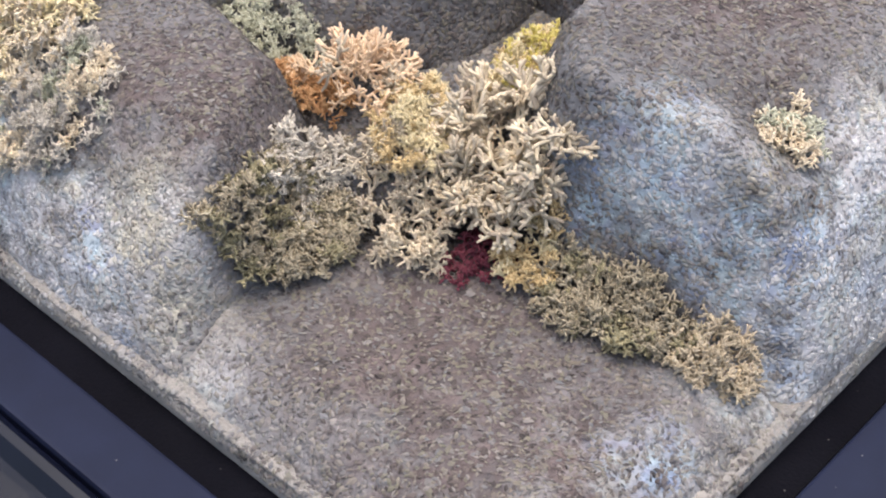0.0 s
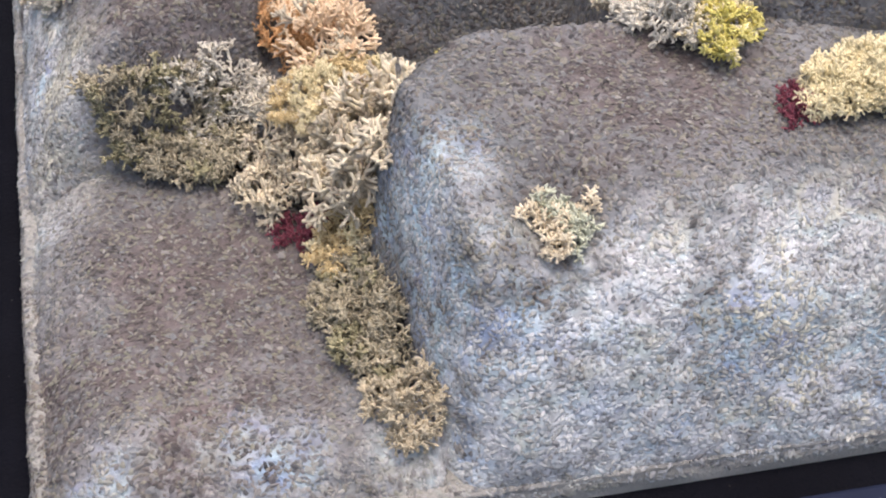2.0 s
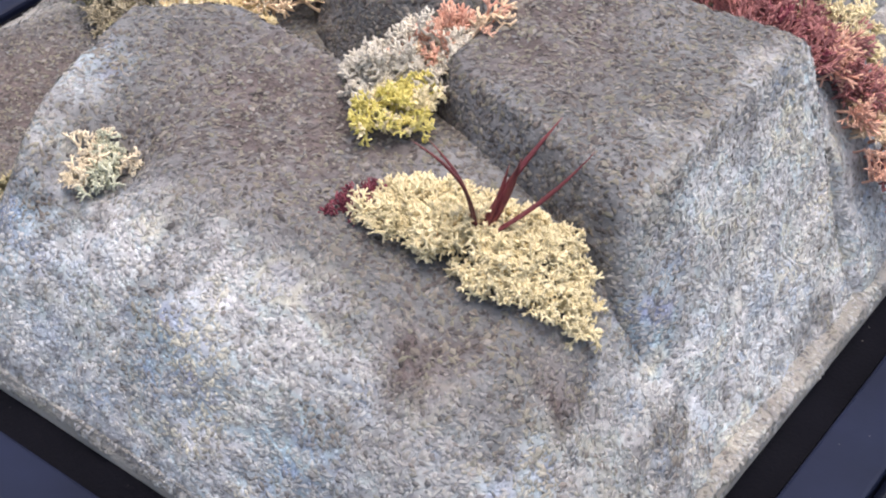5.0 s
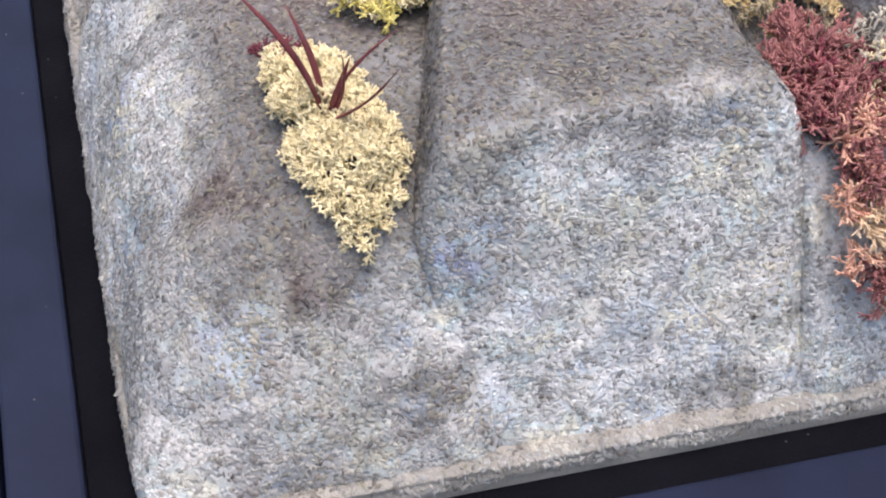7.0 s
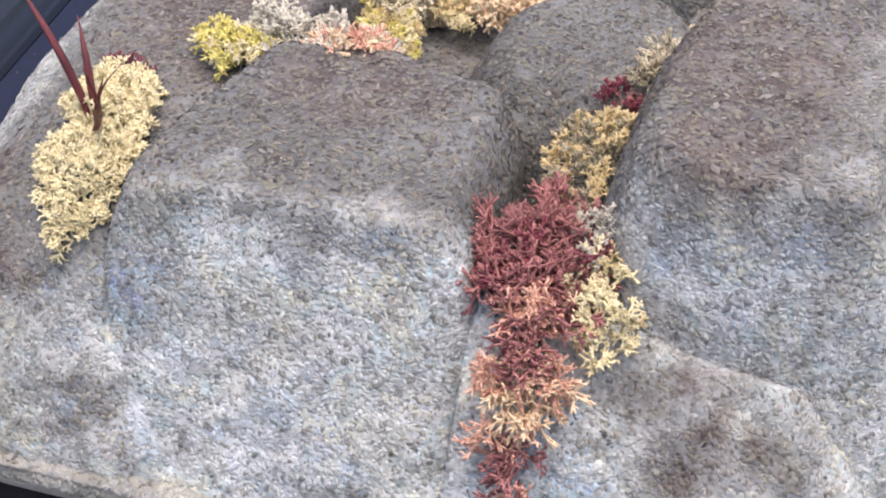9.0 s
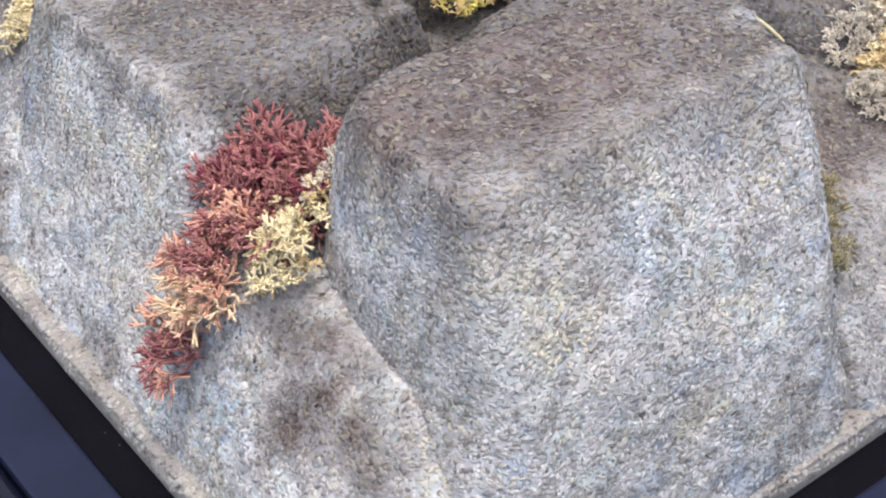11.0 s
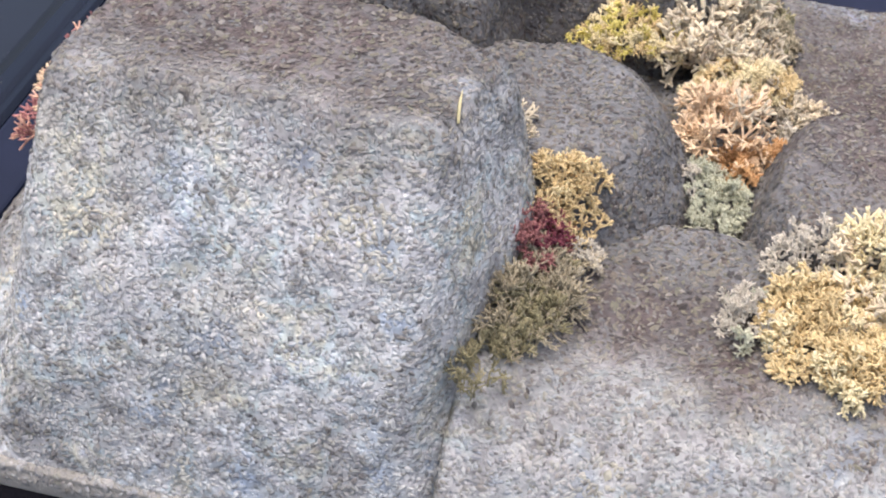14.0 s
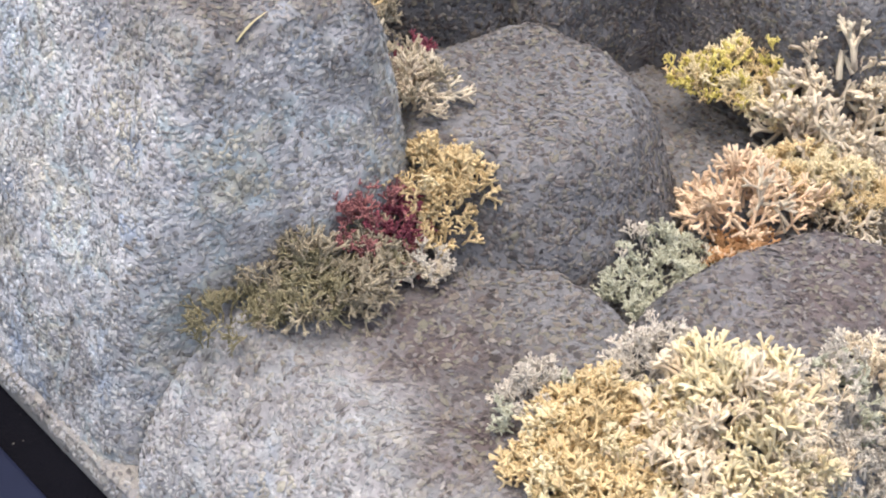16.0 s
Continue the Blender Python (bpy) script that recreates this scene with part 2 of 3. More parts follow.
def grid_sheet(name, half, z, n, material):
    step = 2 * half / n
    verts = [(-half + i * step, -half + j * step, z) for j in range(n + 1) for i in range(n + 1)]
    faces = [(j * (n + 1) + i, j * (n + 1) + i + 1, (j + 1) * (n + 1) + i + 1, (j + 1) * (n + 1) + i) for j in range(n) for i in range(n)]
    return new(name, mesh_of(name, verts, faces, material))


TABLE = frame_material("dark_table", (0.003, 0.004, 0.009), 0.3, 0.02)
table = grid_sheet("ground", 4.0, -0.024, 8, TABLE)
tagged(table, "dark blue-black glossy table top under the display", "table top", kind="structure")

display = new("display_frame")
tagged(display, "square dark blue lacquered display frame with black liner", "frame")
H = 0.15


def rail(name, profile, material, label=""):
    """Four mitred lengths of one moulding round the square; profile: way out from the stone, height."""
    for k in range(4):
        verts, faces, n = [], [], 24
        for i in range(n + 1):
            for d, z in profile:
                w = (H + d) * (2 * i / n - 1)
                x, y = w, -(H + d)
                for _ in range(k):
                    x, y = -y, x
                verts.append((x, y, z))
        m = len(profile)
        for i in range(n):
            for j in range(m - 1):
                a = i * m + j
                faces.append((a, a + 1, a + m + 1, a + m))
        me = mesh_of(name, verts, [f[::-1] for f in faces], material)
        me.polygons.foreach_set("use_smooth", [False] * len(me.polygons))
        part(name, me, display, label)


rail("liner", [(-.012, -.0165), (-.012, -.004), (.004, -.004), (.0105, -.0045), (.0115, -.006), (.0115, -.0165)], FELT, "rough black liner strip")
rail("inner_rail", [(0.0112, -.0165), (0.0112, -.0032), (0.0116, -.0022), (0.0125, -.0018), (0.0295, .0004), (0.0304, .0002), (0.0308, -.001), (0.0308, -.0165)], SATIN, "satin dark blue rail")
rail("outer_rail", [(0.0311, -.0185), (0.0311, -.004), (0.0320, -.0012), (0.0340, .0002), (0.0365, .0), (0.0382, -.0018), (0.0398, -.0035), (0.0425, -.0032), (0.0480, -.0038), (0.0540, -.007), (0.0590, -.012), (0.0620, -.0185), (0.0625, -.0238)], GLOSS, "glossy black moulded rail")

# ---- stones ----
# the stones: outline with the rounding (width, power) of the side that starts at each corner, height and slope of the top
STONES = [
    ("low", [(-.148, -.148, .022, 1.5), (-.045, -.148, .004, 2), (-.05, -.06, .004, 2), (-.075, -.018, .004, 2), (-.148, -.018, .024, 1.5)], .0155, 0, 0),
    ("tuft", [(-.047, -.149, .042, 1.6), (.147, -.149, .045, 1.25), (.147, -.052, .008, 2), (.10, -.045, .008, 2), (.045, -.044, .010, 2), (-.035, -.044, .016, 2), (-.062, -.07, .019, 1.35), (-.058, -.11, .019, 1.35)], .0755, -.045, .055),
    ("side", [(.1460, -.075, .030, .95), (.1460, .032, .008, 2), (.105, .031, .016, 2), (.045, .028, .016, 2), (.03, -.01, .016, 2), (.035, -.056, .014, 2), (.08, -.071, .014, 1.9), (.127, -.081, .02, 1.6)], .0865, 0, .03),
    ("tall", [(.124, .148, .034, 1.28), (-.002, .148, .013, 1.9), (-.018, .068, .018, 1.9), (.02, .050, .020, 1.9), (.07, .041, .020, 1.9), (.105, .046, .022, 1.7), (.123, .072, .026, 1.3), (.126, .12, .026, 1.3)], .107, 0, 0),
    ("shelf", [(.07, .024, .004, 2), (.147, .024, .034, 1.35), (.147, .148, .040, 1.1), (.07, .148, .004, 2)], .068, 0, -.12),
    ("flat", [(-.004, .148, .032, 1.5), (-.148, .148, .032, 1.5), (-.148, .06, .004, 2), (-.06, .05, .004, 2), (.006, .06, .004, 2)], .046, 0, -.03),
    ("hump", [(.03, -.012, .026, 1.8), (.042, .04, .02, 2), (.012, .075, .02, 2), (-.02, .088, .03, 1.6), (-.047, .074, .026, 1.8), (-.062, .045, .026, 1.8), (-.050, .0, .026, 1.8), (-.02, -.018, .026, 1.8)], .067, 0, 0),
    ("purple", [(-.148, .078, .038, 1.4), (-.148, -.028, .018, 1.6), (-.11, -.026, .02, 1.6), (-.068, -.008, .02, 1.8), (-.058, .03, .02, 1.8), (-.06, .064, .02, 1.8), (-.09, .082, .004, 2)], .057, 0, 0),
    ("wedge", [(.012, -.052, .008, 2), (.045, -.052, .008, 2), (.046, -.006, .008, 2), (.016, -.002, .010, 2)], .067, 0, 0),
    ("gully", [(.028, .026, .008, 2), (.112, .026, .012, 2), (.112, .058, .008, 2), (.028, .062, .010, 2)], .061, 0, 0),
    ("core", [(-.072, -.048, .012, 2), (.10, -.06, .02, 2), (.10, .08, .02, 2), (-.10, .08, .02, 2), (-.09, -.01, .012, 2)], .031, 0, 0),
]

# shallow hollows and (negative) swellings of single stones: place, reach and depth
DENTS = [
    ("tuft", -.013, -.113, .014, .011), ("tuft", .030, -.136, .020, -.006), ("tuft", .075, -.134, .016, .004),
    ("tuft", .094, -.112, .016, .006), ("side", .124, -.062, .011, .007), ("side", .128, .004, .010, .005),
    ("tall", .060, .128, .020, -.005), ("tall", .030, .139, .012, .004), ("tall", .095, .130, .014, .005),
    ("low", -.088, -.075, .020, .003), ("low", -.122, -.126, .014, -.003), ("flat", -.060, .095, .02, .003),
]


def stone_height(stone, x, y):
    """Height of one stone over a spot, 0 outside its outline."""
    _, outline, top, gx, gy = stone
    n = len(outline)
    flip = 1 if sum(outline[i][0] * outline[(i + 1) % n][1] - outline[(i + 1) % n][0] * outline[i][1] for i in range(n)) > 0 else -1
    f = 1.0
    for i in range(n):
        ax, ay, r, p = outline[i]
        bx, by = outline[(i + 1) % n][:2]
        d = flip * ((bx - ax) * (y - ay) - (by - ay) * (x - ax)) / math.hypot(bx - ax, by - ay)
        if d <= 0:
            return 0.0
        if d < r:
            f *= (1 - (1 - d / r) ** p) ** (1 / p)
    h = f * (top + gx * x + gy * y)
    for name, dx, dy, r, deep in DENTS:
        if name == stone[0]:
            h -= f * deep * math.exp(-((x - dx) ** 2 + (y - dy) ** 2) / r ** 2)
    return h


def ground_height(x, y):
    return max(0.003, max(stone_height(s, x, y) for s in STONES))


def moss_bed(x, y):
    """The ground under a moss clump, evened out over a finger's width."""
    return sum(ground_height(x + dx, y + dy) for dx, dy in ((0, 0), (.007, 0), (-.007, 0), (0, .007), (0, -.007))) / 5

LABELS = {
    "low": "low flat stone with reddish-brown herb flakes at the corner",
    "tuft": "long grey stone with brown top and bluish rounded face",
    "side": "square grey stone with olive flakes and pale front",
    "tall": "tall grey stone with brown top and pale front",
    "shelf": "sloping grey-brown stone ledge at the foot of others",
    "flat": "low brownish-grey stone slab with pale front edge",
    "hump": "rounded grey stone hump in the middle hollow",
    "purple": "purplish-brown rounded stone with white painted outer face",
    "wedge": "small brown stone under grey moss",
    "gully": "dark stone wedged in a narrow gully under moss",
    "core": "dark flake-covered bed between the stones",
}


def outline_radius(stone, cx, cy, angle):
    best, n = 9.0, len(stone[1])
    dx, dy = math.cos(angle), math.sin(angle)
    for i in range(n):
        ax, ay = stone[1][i][:2]
        bx, by = stone[1][(i + 1) % n][:2]
        ex, ey = bx - ax, by - ay
        det = dx * -ey + ex * dy
        if abs(det) > 1e-9:
            s = ((ax - cx) * -ey + ex * (ay - cy)) / det
            u = (dx * (ay - cy) - dy * (ax - cx)) / det
            if s > 0 and -1e-6 <= u <= 1 + 1e-6:
                best = min(best, s)
    return best


def relief(x, y, z):
    p = Vector((x, y, z))
    return 0.0016 * noise.fractal(p * 38, 1.0, 2.0, 3) + 0.0006 * noise.fractal(p * 190, 0.9, 2.1, 3)


def stone_mesh(stone, turns=200, rings=64):
    cx = sum(p[0] for p in stone[1]) / len(stone[1])
    cy = sum(p[1] for p in stone[1]) / len(stone[1])
    raw = [outline_radius(stone, cx, cy, 2 * math.pi * k / turns) for k in range(turns)]
    rad = [sum(raw[(k + j) % turns] for j in range(-3, 4)) / 7 for k in range(turns)]
    rad = [min(a, b) for a, b in zip(rad, raw)]
    verts, faces = [], []
    for i in range(rings + 1):
        s = 1 - (1 - i / rings) ** 1.9
        for k in range(turns):
            a = 2 * math.pi * k / turns
            x, y = cx + rad[k] * s * math.cos(a), cy + rad[k] * s * math.sin(a)
            z = stone_height(stone, x, y)
            d = relief(x, y, z)
            out = 0.8 * d * min(1, max(0, (s - 0.5) * 3))
            verts.append((x + out * math.cos(a), y + out * math.sin(a), z + d * (1 if z > 0.003 else 0)))
    base = len(verts)
    for k in range(turns):
        x, y, z = verts[rings * turns + k]
        verts.append((x, y, -0.0045))
    for i in range(rings + 1):
        for k in range(turns):
            q = (k + 1) % turns
            f = (i * turns + k, (i + 1) * turns + k, (i + 1) * turns + q, i * turns + q)
            faces.append(f)
    return verts, faces


SLIVERS = []
for k in range(6):
    w, bend = random.uniform(.16, .26), random.uniform(-.12, .12)
    SLIVERS.append(np.array([(-.5, bend * .5, 0), (-.1, -w + bend, .03), (0.05, bend * 0.2, .12), (-.05, w + bend, .03), (.25, -w * .7, .02), (.5, -bend, 0), (.28, w * .7, .02)]))
SLIVER_TRI = np.array([(0, 1, 2), (0, 2, 3), (1, 4, 2), (2, 6, 3), (2, 4, 5), (2, 5, 6)])


def flakes_on(stone, ob, verts, faces, spacing=0.00128, singles=30, material=None):
    """Dry herb flakes stuck to the stone wherever no other stone covers it."""
    v = np.array(verts)
    f = np.array(faces)
    a, b, c = v[f[:, 0]], v[f[:, 1]], v[f[:, 2]]
    d = v[f[:, 3]]
    n = np.cross(c - a, d - b)
    area = np.linalg.norm(n, axis=1) / 2
    rng = np.random.default_rng(len(stone[1]) * 7 + int(stone[2] * 1e4))
    total = int(area.sum() / spacing ** 2)
    pick = rng.choice(len(f), total, p=area / area.sum())
    u, w = rng.random((2, total, 1))
    p = a[pick] * (1 - u) * (1 - w) + b[pick] * u * (1 - w) + c[pick] * u * w + d[pick] * (1 - u) * w
    nn = n[pick] / (2 * area[pick][:, None] + 1e-12)
    nn *= np.where(nn[:, 2:] < -0.2, -1, 1)
    keep = [i for i in range(total) if p[i, 2] > -0.003 and all(s is stone or stone_height(s, p[i, 0], p[i, 1]) < p[i, 2] + 0.0008 for s in STONES)]
    p, nn = p[keep], nn[keep]
    m = len(p)
    t = np.cross(nn, rng.normal(size=(m, 3)))
    t /= np.linalg.norm(t, axis=1)[:, None]
    tilt = rng.normal(0, 0.16, (m, 1))
    t = t + nn * tilt
    s = np.cross(nn, t)
    size = rng.uniform(0.0011, 0.0024, (m, 1, 1)) * np.where(rng.random((m, 1, 1)) < 0.06, 1.5, 1)
    kind = rng.integers(0, len(SLIVERS), m)
    shape = np.array(SLIVERS)[kind]
    co = p[:, None] + nn[:, None] * 0.0002 + size * (shape[:, :, :1] * t[:, None] + shape[:, :, 1:2] * s[:, None] * rng.uniform(.8, 1.5, (m, 1, 1)) + shape[:, :, 2:] * nn[:, None])
    high = np.argsort(-p[:, 2] - 0.02 * rng.random(m))[:singles * 3:3]
    rest = np.setdiff1d(np.arange(m), high)
    tri = (np.arange(len(rest))[:, None, None] * 7 + SLIVER_TRI[None]).reshape(-1, 3)
    stuff = part("flake_coating", triangles("flake_coating", co[rest].reshape(-1, 3), tri, material or FLAKE, False), ob)
    stuff["kind"] = "stuff"
    for i in high:
        part("flake", triangles("flake", co[i], SLIVER_TRI, material or FLAKE, False), ob)


for stone in STONES:
    sv, sf = stone_mesh(stone)
    top = new("stone")
    tagged(top, LABELS[stone[0]], "stone", "stones of the display")
    part("stone_body", mesh_of("stone_body", sv, sf, STONE), top)
    flakes_on(stone, top, sv, sf)

# the slab that carries them, with its ragged cut edge
sv, sf = [], []
ring = []
N = 480
for k in range(N):
    a = 2 * math.pi * k / N
    c, s = math.cos(a), math.sin(a)
    r = 1 / (abs(c) ** 14 + abs(s) ** 14) ** (1 / 14)
    ring.append((c * r, s * r))
LAYERS = [(0.1500, -.0045), (0.1502, -.001), (0.1499, .0012), (0.1492, .0020), (0.1496, .0030), (0.1492, .0034), (0.148, .0040), (0.144, .0043), (0.12, .0044), (0.0, .0044)]
for i, (h, z) in enumerate(LAYERS):
    for x, y in ring:
        w = 0.0007 * noise.fractal(Vector((x * 9, y * 9, z * 200)), 1, 2, 3) if 0 < i < 8 else 0
        sv.append((x * (h + w), y * (h + w), z + w * 0.6))
for i in range(len(LAYERS) - 1):
    for k in range(N):
        q = (k + 1) % N
        sf.append((i * N + k, i * N + q, (i + 1) * N + q, (i + 1) * N + k))
slab = new("slab")
tagged(slab, "square flake-covered slab with a ragged cut edge", "base")
part("slab_body", mesh_of("slab_body", sv, sf, CUT), slab)
flakes_on(("slab", [0] * 9, .0044), slab, sv, sf, 0.00115, 40, BARE_FLAKE)

# ---- moss ----


def sprig_mesh(seed, levels, seg, spread, thick):
    """One forked lichen twig, one unit high, as corner and triangle arrays."""
    rng = np.random.default_rng(seed)
    segs = []

    def grow(p, d, r, level):
        q = p + d * seg * rng.uniform(.7, 1.25) * (0.86 ** (levels - level))
        r2 = r * (0.90 if level else 0.86)
        segs.append((p, q, r, r2))
        if level:
            for _ in range(2 if rng.random() < .72 else 3):
                e = d + rng.normal(0, spread, 3)
                e[2] += 0.10
                grow(q - d * r * 0.3, e / np.linalg.norm(e), r2, level - 1)

    grow(np.zeros(3), np.array([0, 0, 1.0]), thick, levels)
    verts, tri = [], []
    for p, q, r, r2 in segs:
        d = (q - p) / np.linalg.norm(q - p)
        a = np.cross(d, [0.3, 0.9, 0.2])
        a /= np.linalg.norm(a)
        b = np.cross(d, a)
        o = len(verts)
        for base, rr in ((p, r), (q, r2)):
            for k in range(4):
                g = math.pi / 2 * k
                verts.append(base + rr * (math.cos(g) * a + math.sin(g) * b))
        verts.append(q + d * r2 * 0.55)
        for k in range(4):
            m = (k + 1) % 4
            tri += [(o + k, o + m, o + 4 + m), (o + k, o + 4 + m, o + 4 + k), (o + 4 + k, o + 4 + m, o + 8)]
    return np.array(verts), np.array(tri)


STYLES = {
    "bushy": [sprig_mesh(10 + k, 4, .26, .66, .060) for k in range(8)],
    "fine": [sprig_mesh(30 + k, 4, .25, .66, .050) for k in range(8)],
    "coral": [sprig_mesh(50 + k, 4, .28, .58, .056) for k in range(8)],
    "tall": [sprig_mesh(70 + k, 4, .27, .52, .044) for k in range(8)],
    "stringy": [sprig_mesh(90 + k, 4, .29, .44, .036) for k in range(8)],
}
SHARED = {}


def moss(label, colours, style, x, y, along, across, turn, height, spacing=0.0032, size=0.0062, lift=0.0, lean=0.5, lean_to=(0, 0), singles=22, rest=None):
    """A cushion of dyed lichen on an oval patch of ground; colours: (moss colour, share)."""
    rng = np.random.default_rng(int(abs(x) * 1e5 + abs(y) * 3e5) + len(label))
    top = new("moss_clump", None)
    tagged(top, label, "moss", "moss clumps on the stones")
    bed = (moss_bed(x, y) if rest is None else rest) + lift
    top.location = (x, y, bed)
    ct, st = math.cos(radians(turn)), math.sin(radians(turn))
    made = {}
    count = int(math.pi * along * across / spacing ** 2)
    spots = []
    for layer, (z0, share) in enumerate(((0.0, .8), (0.45, 1.1))):
        for _ in range(int(count * share)):
            r, a = math.sqrt(rng.random()), rng.random() * 2 * math.pi
            r *= 0.9 + 0.22 * noise.noise(Vector((math.cos(a) * 1.7 + x * 90, math.sin(a) * 1.7 + y * 90, 0)))
            u, v = r * math.cos(a), r * math.sin(a)
            px, py = x + u * along * ct - v * across * st, y + u * along * st + v * across * ct
            g = min(max(ground_height(px, py), moss_bed(px, py)), bed + (0.012 if rest is None else 0.002))
            g = max(g, bed - 0.016) + lift * 0.5
            dome = height * math.sqrt(max(0.05, 1 - r * r))
            bump = 0.75 + 0.5 * noise.noise(Vector((px * 160, py * 160, 3)))
            pz = g + max(0.0, dome * bump - size * 0.8) * (z0 + rng.random() * 0.4)
            d = np.array([(u * ct * across / along - v * st) * lean + lean_to[0], (u * st * across / along + v * ct) * lean + lean_to[1], 0.75]) + rng.normal(0, .22, 3)
            spots.append((layer, px, py, pz, d / np.linalg.norm(d), rng.integers(0, len(STYLES[style])), rng.random() * 6.283, size * rng.uniform(.75, 1.25)))
    names = [c for c, _ in colours]
    shares = np.array([s for _, s in colours], float)
    shares /= shares.sum()
    loose = set(rng.choice([i for i, s in enumerate(spots) if s[0]], min(singles, count // 2), replace=False)) if count > 6 else set()
    for i, (layer, px, py, pz, d, kind, spin, sz) in enumerate(spots):
        tone = 0.5 + 0.9 * noise.noise(Vector((px * 130, py * 130, 7))) + rng.normal(0, .08)
        col = names[int(np.searchsorted(np.cumsum(shares), min(max(tone, 0), .999)))]
        q = Vector((0, 0, 1)).rotation_difference(Vector(d)).to_matrix() @ Matrix.Rotation(spin, 3, "Z")
        if i in loose:
            key = (style, int(kind), col)
            if key not in SHARED:
                tv, tt = STYLES[style][kind]
                SHARED[key] = triangles("sprig", tv, tt, MOSS[col])
            ob = part("sprig", SHARED[key], top)
            ob.matrix_local = Matrix.Translation(Vector((px, py, pz)) - top.location) @ q.to_4x4() @ Matrix.Scale(sz, 4)
        else:
            made.setdefault(col, []).append((kind, np.array(q), (px, py, pz), sz))
    for col, items in made.items():
        vs, ts, o = [], [], 0
        for kind, q, p, sz in items:
            tv, tt = STYLES[style][kind]
            vs.append(tv @ q.T * sz + np.array(p) - np.array(top.location))
            ts.append(tt + o)
            o += len(tv)
        me = triangles("cushion", np.concatenate(vs), np.concatenate(ts), MOSS[col])
        c = part("cushion", me, top, f"{MOSS[col].name.replace('_', ' ')}" if len(names) > 1 else "")
        c["kind"] = "stuff"


# the corner cluster
moss("dark olive moss clump against the low stone", [("olive_dark", .35), ("olive", .65)], "bushy", -.103, -.019, 0.0265, 0.013, -18, .014, 0.0027, 0.0070, lift=.003)
moss("grey-white moss clump behind olive moss", [("white", .8), ("olive", .2)], "bushy", -.089, -.013, 0.0195, 0.01, -8, .014, 0.0029, 0.0070)
moss("beige moss clump with open forked twigs", [("beige", .7), ("cream", .3)], "coral", -.069, -.036, 0.0195, 0.013, 40, .014, 0.0038, 0.0089, lift=.004)
moss("small deep burgundy moss tuft", [("burgundy", 1)], "fine", -.068, -.060, 0.011, 0.008, 0, .009, 0.0029, 0.0056)
moss("small golden moss tuft", [("gold", .6), ("yellow", .4)], "bushy", -.061, -.071, 0.012, 0.008, 30, .013, 0.0027, 0.0062, lift=.004)
moss("olive-brown moss strip along the stone foot", [("olive_dark", .3), ("olive", .7)], "bushy", -.061, -.098, 0.0265, 0.01, -80, .014, 0.0029, 0.0070)
moss("tan moss at the end of the olive strip", [("tan", .8), ("beige", .2)], "bushy", -.056, -.127, 0.012, 0.008, -60, .010, 0.0029, 0.0070)
moss("golden yellow cushion moss", [("gold", .5), ("yellow", .5)], "fine", -.059, -.027, 0.0195, 0.011, 35, .016, 0.0024, 0.0056, lift=.014)
moss("rusty orange moss tuft", [("orange", .8), ("peach", .2)], "fine", -.064, .008, 0.013, 0.0105, 70, .014, 0.0030, 0.0067, lift=.002)
moss("tall pinkish peach moss with fine twigs", [("peach", .7), ("beige", .3)], "tall", -.055, -.003, 0.0115, 0.009, 110, .022, 0.0042, 0.0131, lift=.012, lean=.8)
moss("tall cream moss with open antler-like twigs", [("cream", .45), ("beige", .55)], "coral", -.050, -.054, .019, 0.015, 60, .036, 0.0042, 0.0143, lift=.010, lean=.7, singles=40)
moss("sage-green cushion moss strip", [("green", .8), ("white", .2)], "fine", -.057, .031, 0.0205, 0.009, 95, .016, 0.0024, 0.0050, lift=.004)
moss("yellow moss tuft in the hollow", [("gold", .5), ("lime", .2), ("yellow", .3)], "fine", -.020, -.037, 0.0185, 0.01, 10, .016, 0.0025, 0.0058, lift=.018)
# the yellow cushion and its neighbours
moss("pale green-cream moss tuft alone on a stone", [("cream", .6), ("green", .4)], "bushy", -.014, -.1165, 0.0095, 0.0075, 10, .008, 0.0032, 0.0068)
moss("grey-white moss cushion behind the stone crest", [("white", .75), ("beige", .25)], "bushy", .032, -.043, 0.0275, 0.013, 100, .022, 0.0031, 0.0078)
moss("pink moss twigs over grey moss", [("pink", .7), ("peach", .3)], "tall", .036, -.034, 0.011, 0.008, 60, .018, 0.0046, 0.0125)
moss("bright lime-yellow moss tuft", [("lime", .5), ("yellow", .5)], "bushy", .042, -.064, 0.012, 0.008, 80, .016, 0.0027, 0.0068, lift=.004)
moss("large pale yellow cushion moss in a groove", [("yellow", 1)], "bushy", .086, -.087, 0.0335, 0.0130, 9, .015, 0.0022, 0.0062, lift=.002, singles=60)
moss("small dusty red moss tuft beside yellow moss", [("red", .5), ("burgundy", .5)], "fine", .055, -.093, .007, 0.006, 90, .009, 0.0029, 0.0056, lift=-.002)
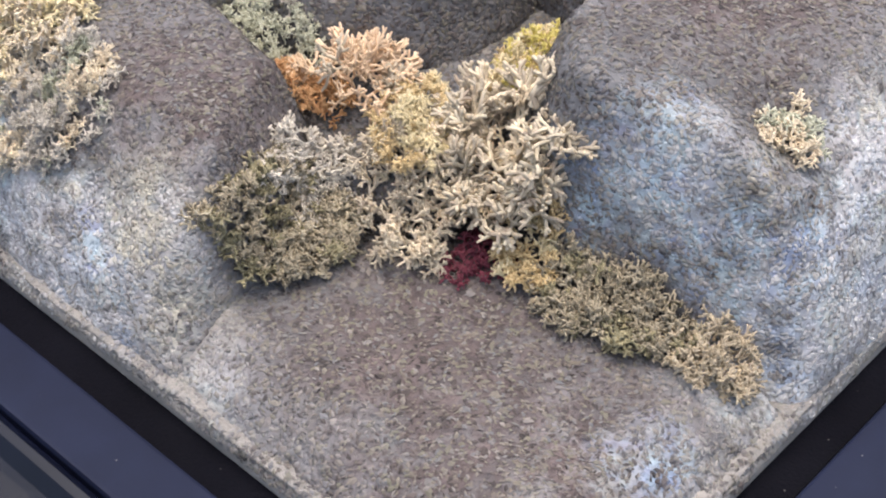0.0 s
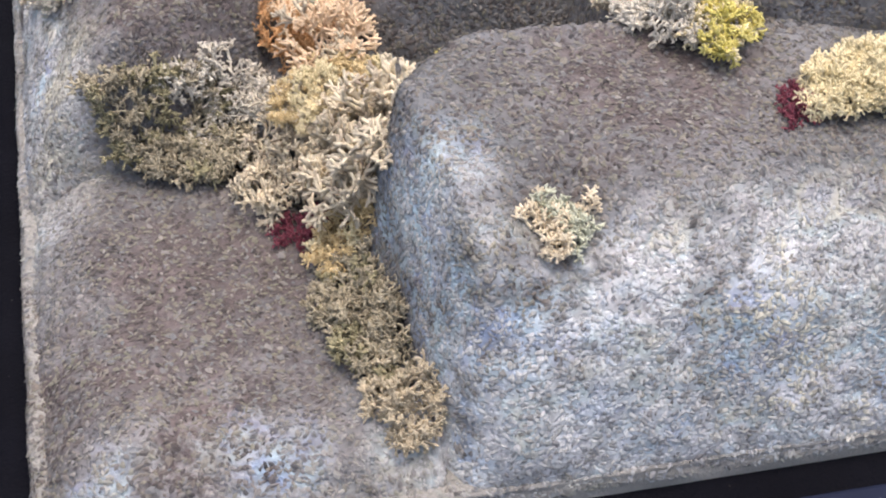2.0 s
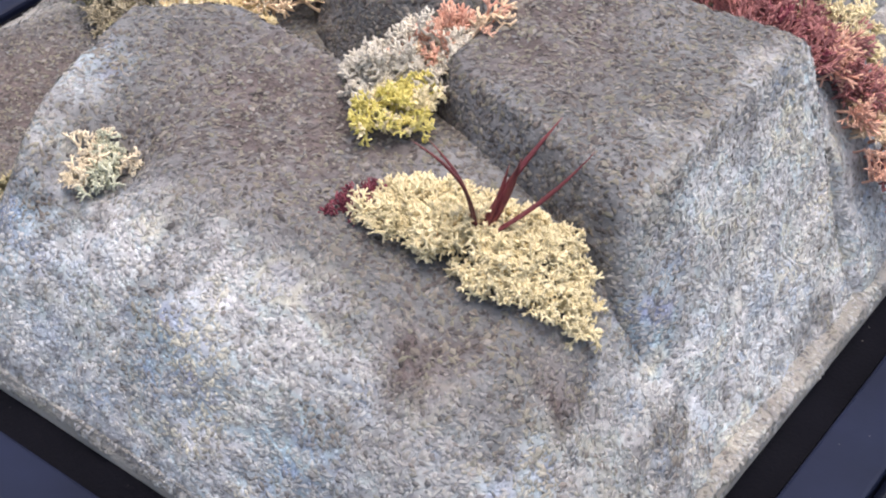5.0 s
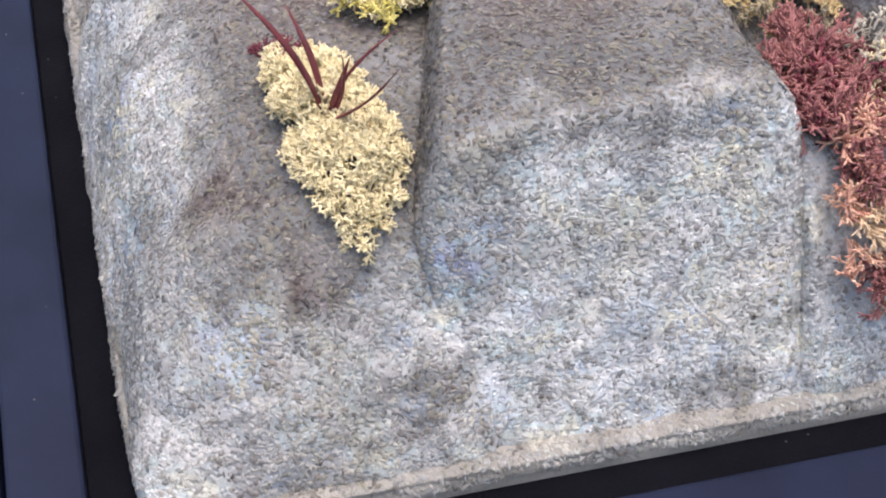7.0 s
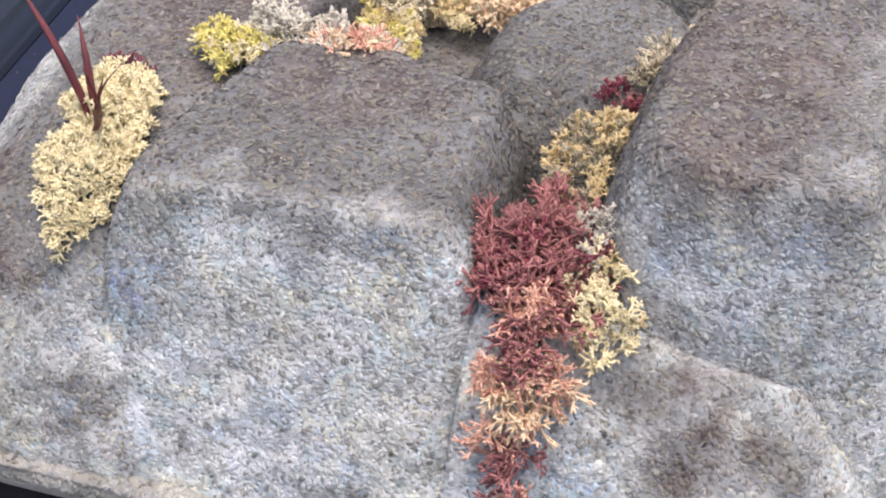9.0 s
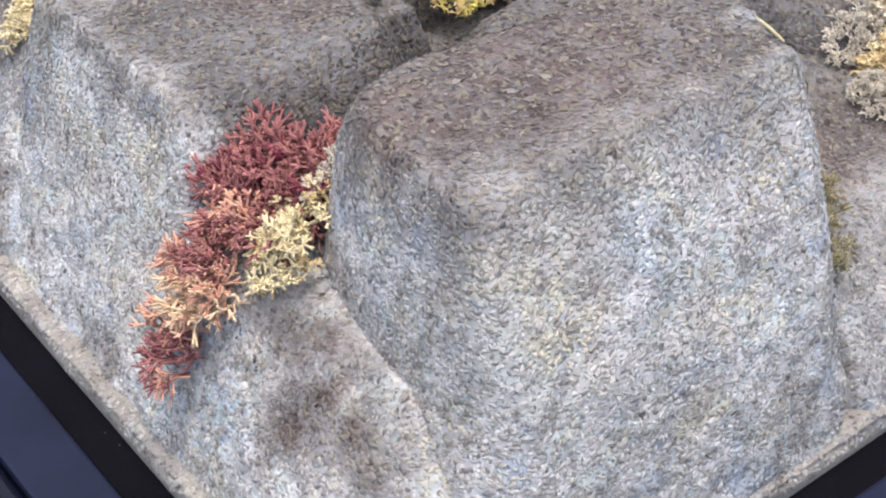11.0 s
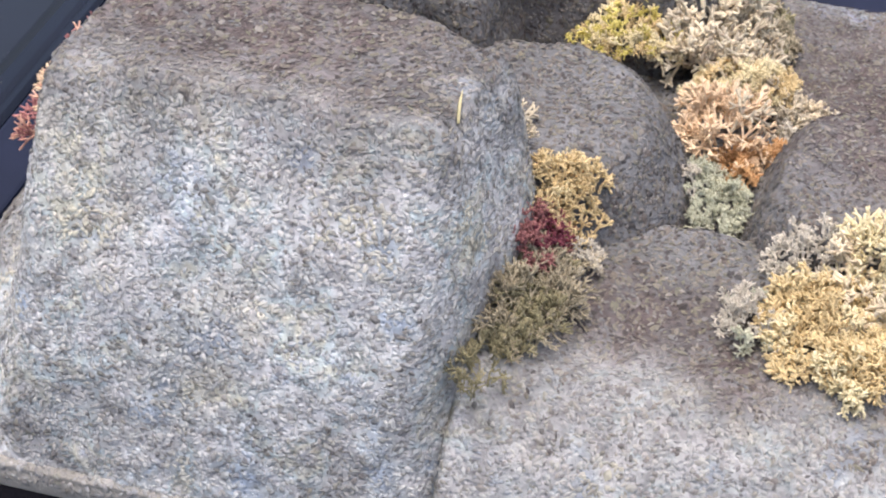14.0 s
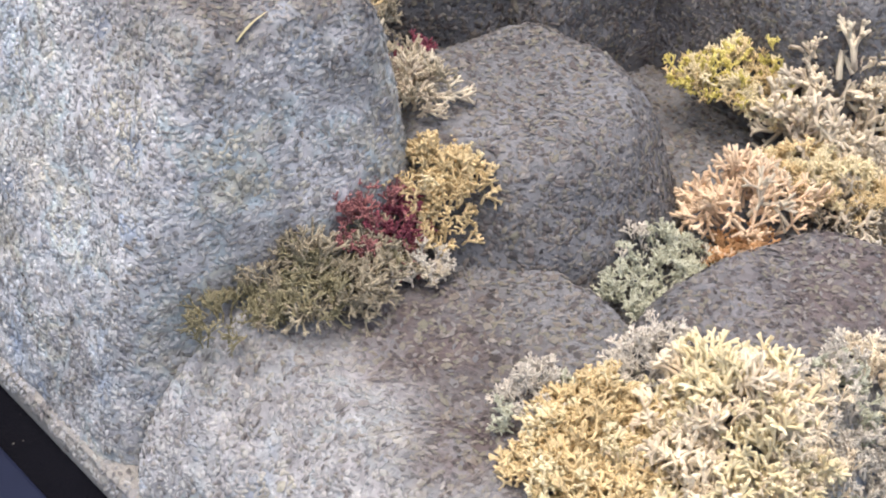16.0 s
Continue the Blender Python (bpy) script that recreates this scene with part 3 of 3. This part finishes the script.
# the red gully
moss("dusty red moss hanging in a gully", [("burgundy", .32), ("red", .53), ("pink", .15)], "stringy", .097, .039, 0.0215, 0.013, 5, .022, 0.0038, 0.0134, lean=.6, lean_to=(.5, 0), singles=40)
moss("dusty red and peach moss tail with stringy twigs", [("red", .36), ("pink", .36), ("peach", .28)], "stringy", .128, .042, 0.0140, 0.0080, 15, .010, 0.0035, 0.0123, lean=.4, lean_to=(1.1, .1), singles=36)
moss("golden yellow moss strip beside red moss", [("yellow", .7), ("gold", .3)], "bushy", .111, .056, 0.0135, 0.007, 24, .018, 0.0027, 0.0068, lift=.008)
moss("small white moss tuft", [("white", 1)], "fine", .096, .049, 0.008, 0.006, 20, .018, 0.0024, 0.0062, lift=.006)
moss("olive and golden moss between two stones", [("olive", .5), ("gold", .5)], "fine", .056, .043, 0.0265, 0.01, 8, .024, 0.0029, 0.0067, lift=.005)
moss("burgundy moss tuft in the hollow", [("burgundy", .6), ("red", .4)], "fine", .024, .047, 0.01, 0.007, 30, .018, 0.0029, 0.0056)
# the olive gully
moss("beige moss with curly twigs", [("beige", .6), ("olive", .4)], "tall", .004, .058, 0.0115, 0.008, 120, .016, 0.0036, 0.0094)
moss("golden moss tuft against the tall stone", [("gold", .8), ("yellow", .2)], "bushy", -.019, .067, 0.012, 0.009, 20, .016, 0.0027, 0.0068, rest=.058)
moss("crimson moss tuft beside the tall stone", [("red", .6), ("burgundy", .4)], "fine", -.016, .083, 0.011, 0.008, 70, .016, 0.0024, 0.0062, rest=.055)
moss("small pale beige moss tuft", [("white", .7), ("beige", .3)], "fine", -.026, .081, 0.009, 0.006, 60, .012, 0.0027, 0.0056, rest=.054)
moss("olive moss strip in a crevice", [("olive", .6), ("olive_dark", .4)], "stringy", -.019, .099, 0.019, 0.0080, 80, .015, 0.0027, 0.0087, rest=.046)
moss("sparse dark olive moss at the crevice end", [("olive_dark", .7), ("tan", .3)], "stringy", -.011, .118, 0.012, 0.005, 75, .008, 0.0031, 0.0067, rest=.041)
# the large pale cluster
moss("large golden moss clump with open holes", [("gold", .55), ("yellow", .45)], "bushy", -.093, .090, 0.0215, 0.016, 125, .020, 0.0027, 0.0073, singles=40)
moss("large cream-yellow moss clump with thick twigs", [("cream", .5), ("yellow", .5)], "coral", -.113, .076, 0.0235, 0.018, 117, .021, 0.0031, 0.0092, singles=40)
moss("small grey moss tuft beside golden moss", [("white", .7), ("green", .3)], "fine", -.073, .088, 0.011, 0.008, 117, .016, 0.0024, 0.0054)
moss("grey-white moss between golden clumps", [("white", 1)], "fine", -.085, .068, 0.0115, 0.008, 160, .018, 0.0024, 0.0056)
moss("pale grey-green cushion moss on the purple stone", [("green", .25), ("white", .45), ("cream", .3)], "fine", -.126, .047, 0.0235, 0.016, -65, .019, 0.0024, 0.0056, singles=40)


# ---- the leafy plant and the straw ----


def blade(name, base, tip, sag, width, material, parent):
    a, b = Vector(base), Vector(tip)
    side = (b - a).cross(Vector((0.3, 0.2, 1))).normalized()
    up = side.cross(b - a).normalized()
    verts, faces, n = [], [], 12
    for i in range(n + 1):
        t = i / n
        c = a.lerp(b, t) + up * sag * math.sin(math.pi * t)
        w = width * (0.5 + 1.2 * t * (1 - t)) * (1 - t ** 4) + 0.00008
        for g in range(6):
            q = math.pi * g / 3
            verts.append(c + side * w * math.cos(q) + up * w * 0.35 * math.sin(q))
    for i in range(n):
        for g in range(6):
            h = (g + 1) % 6
            faces.append((i * 6 + g, i * 6 + h, (i + 1) * 6 + h, (i + 1) * 6 + g))
    faces += [tuple(range(5, -1, -1)), tuple(range(n * 6, n * 6 + 6))]
    return part(name, mesh_of(name, [v - parent.location for v in verts], faces, material), parent)


plant = new("plant")
plant.location = (.085, -.088, .068)
tagged(plant, "small burgundy plant with narrow pointed leaves in yellow moss", "plant")
for tip, sag, width in (((.096, -.072, .103), .003, .0010), ((.107, -.074, .100), -.002, .0013), ((.094, -.085, .098), .002, .0014), ((.080, -.109, .111), .004, .0015), ((.075, -.095, .100), .003, .0013), ((.089, -.082, .092), .001, .0011)):
    blade("leaf", (.085 + random.uniform(-.001, .001), -.0885 + random.uniform(-.001, .001), .070), tip, sag, width, BLADE, plant)

straw = new("straw")
straw.location = (.0015, .1045, ground_height(.0015, .1045))
tagged(straw, "dry straw sliver stuck to the tall stone", "straw")
sz0 = straw.location.z
blade("straw_blade", (.0005, .1085, ground_height(.0005, .1085) + .0012), (.0018, .0995, ground_height(.0018, .0995) + .0014), .0006, .0005, STRAW, straw)
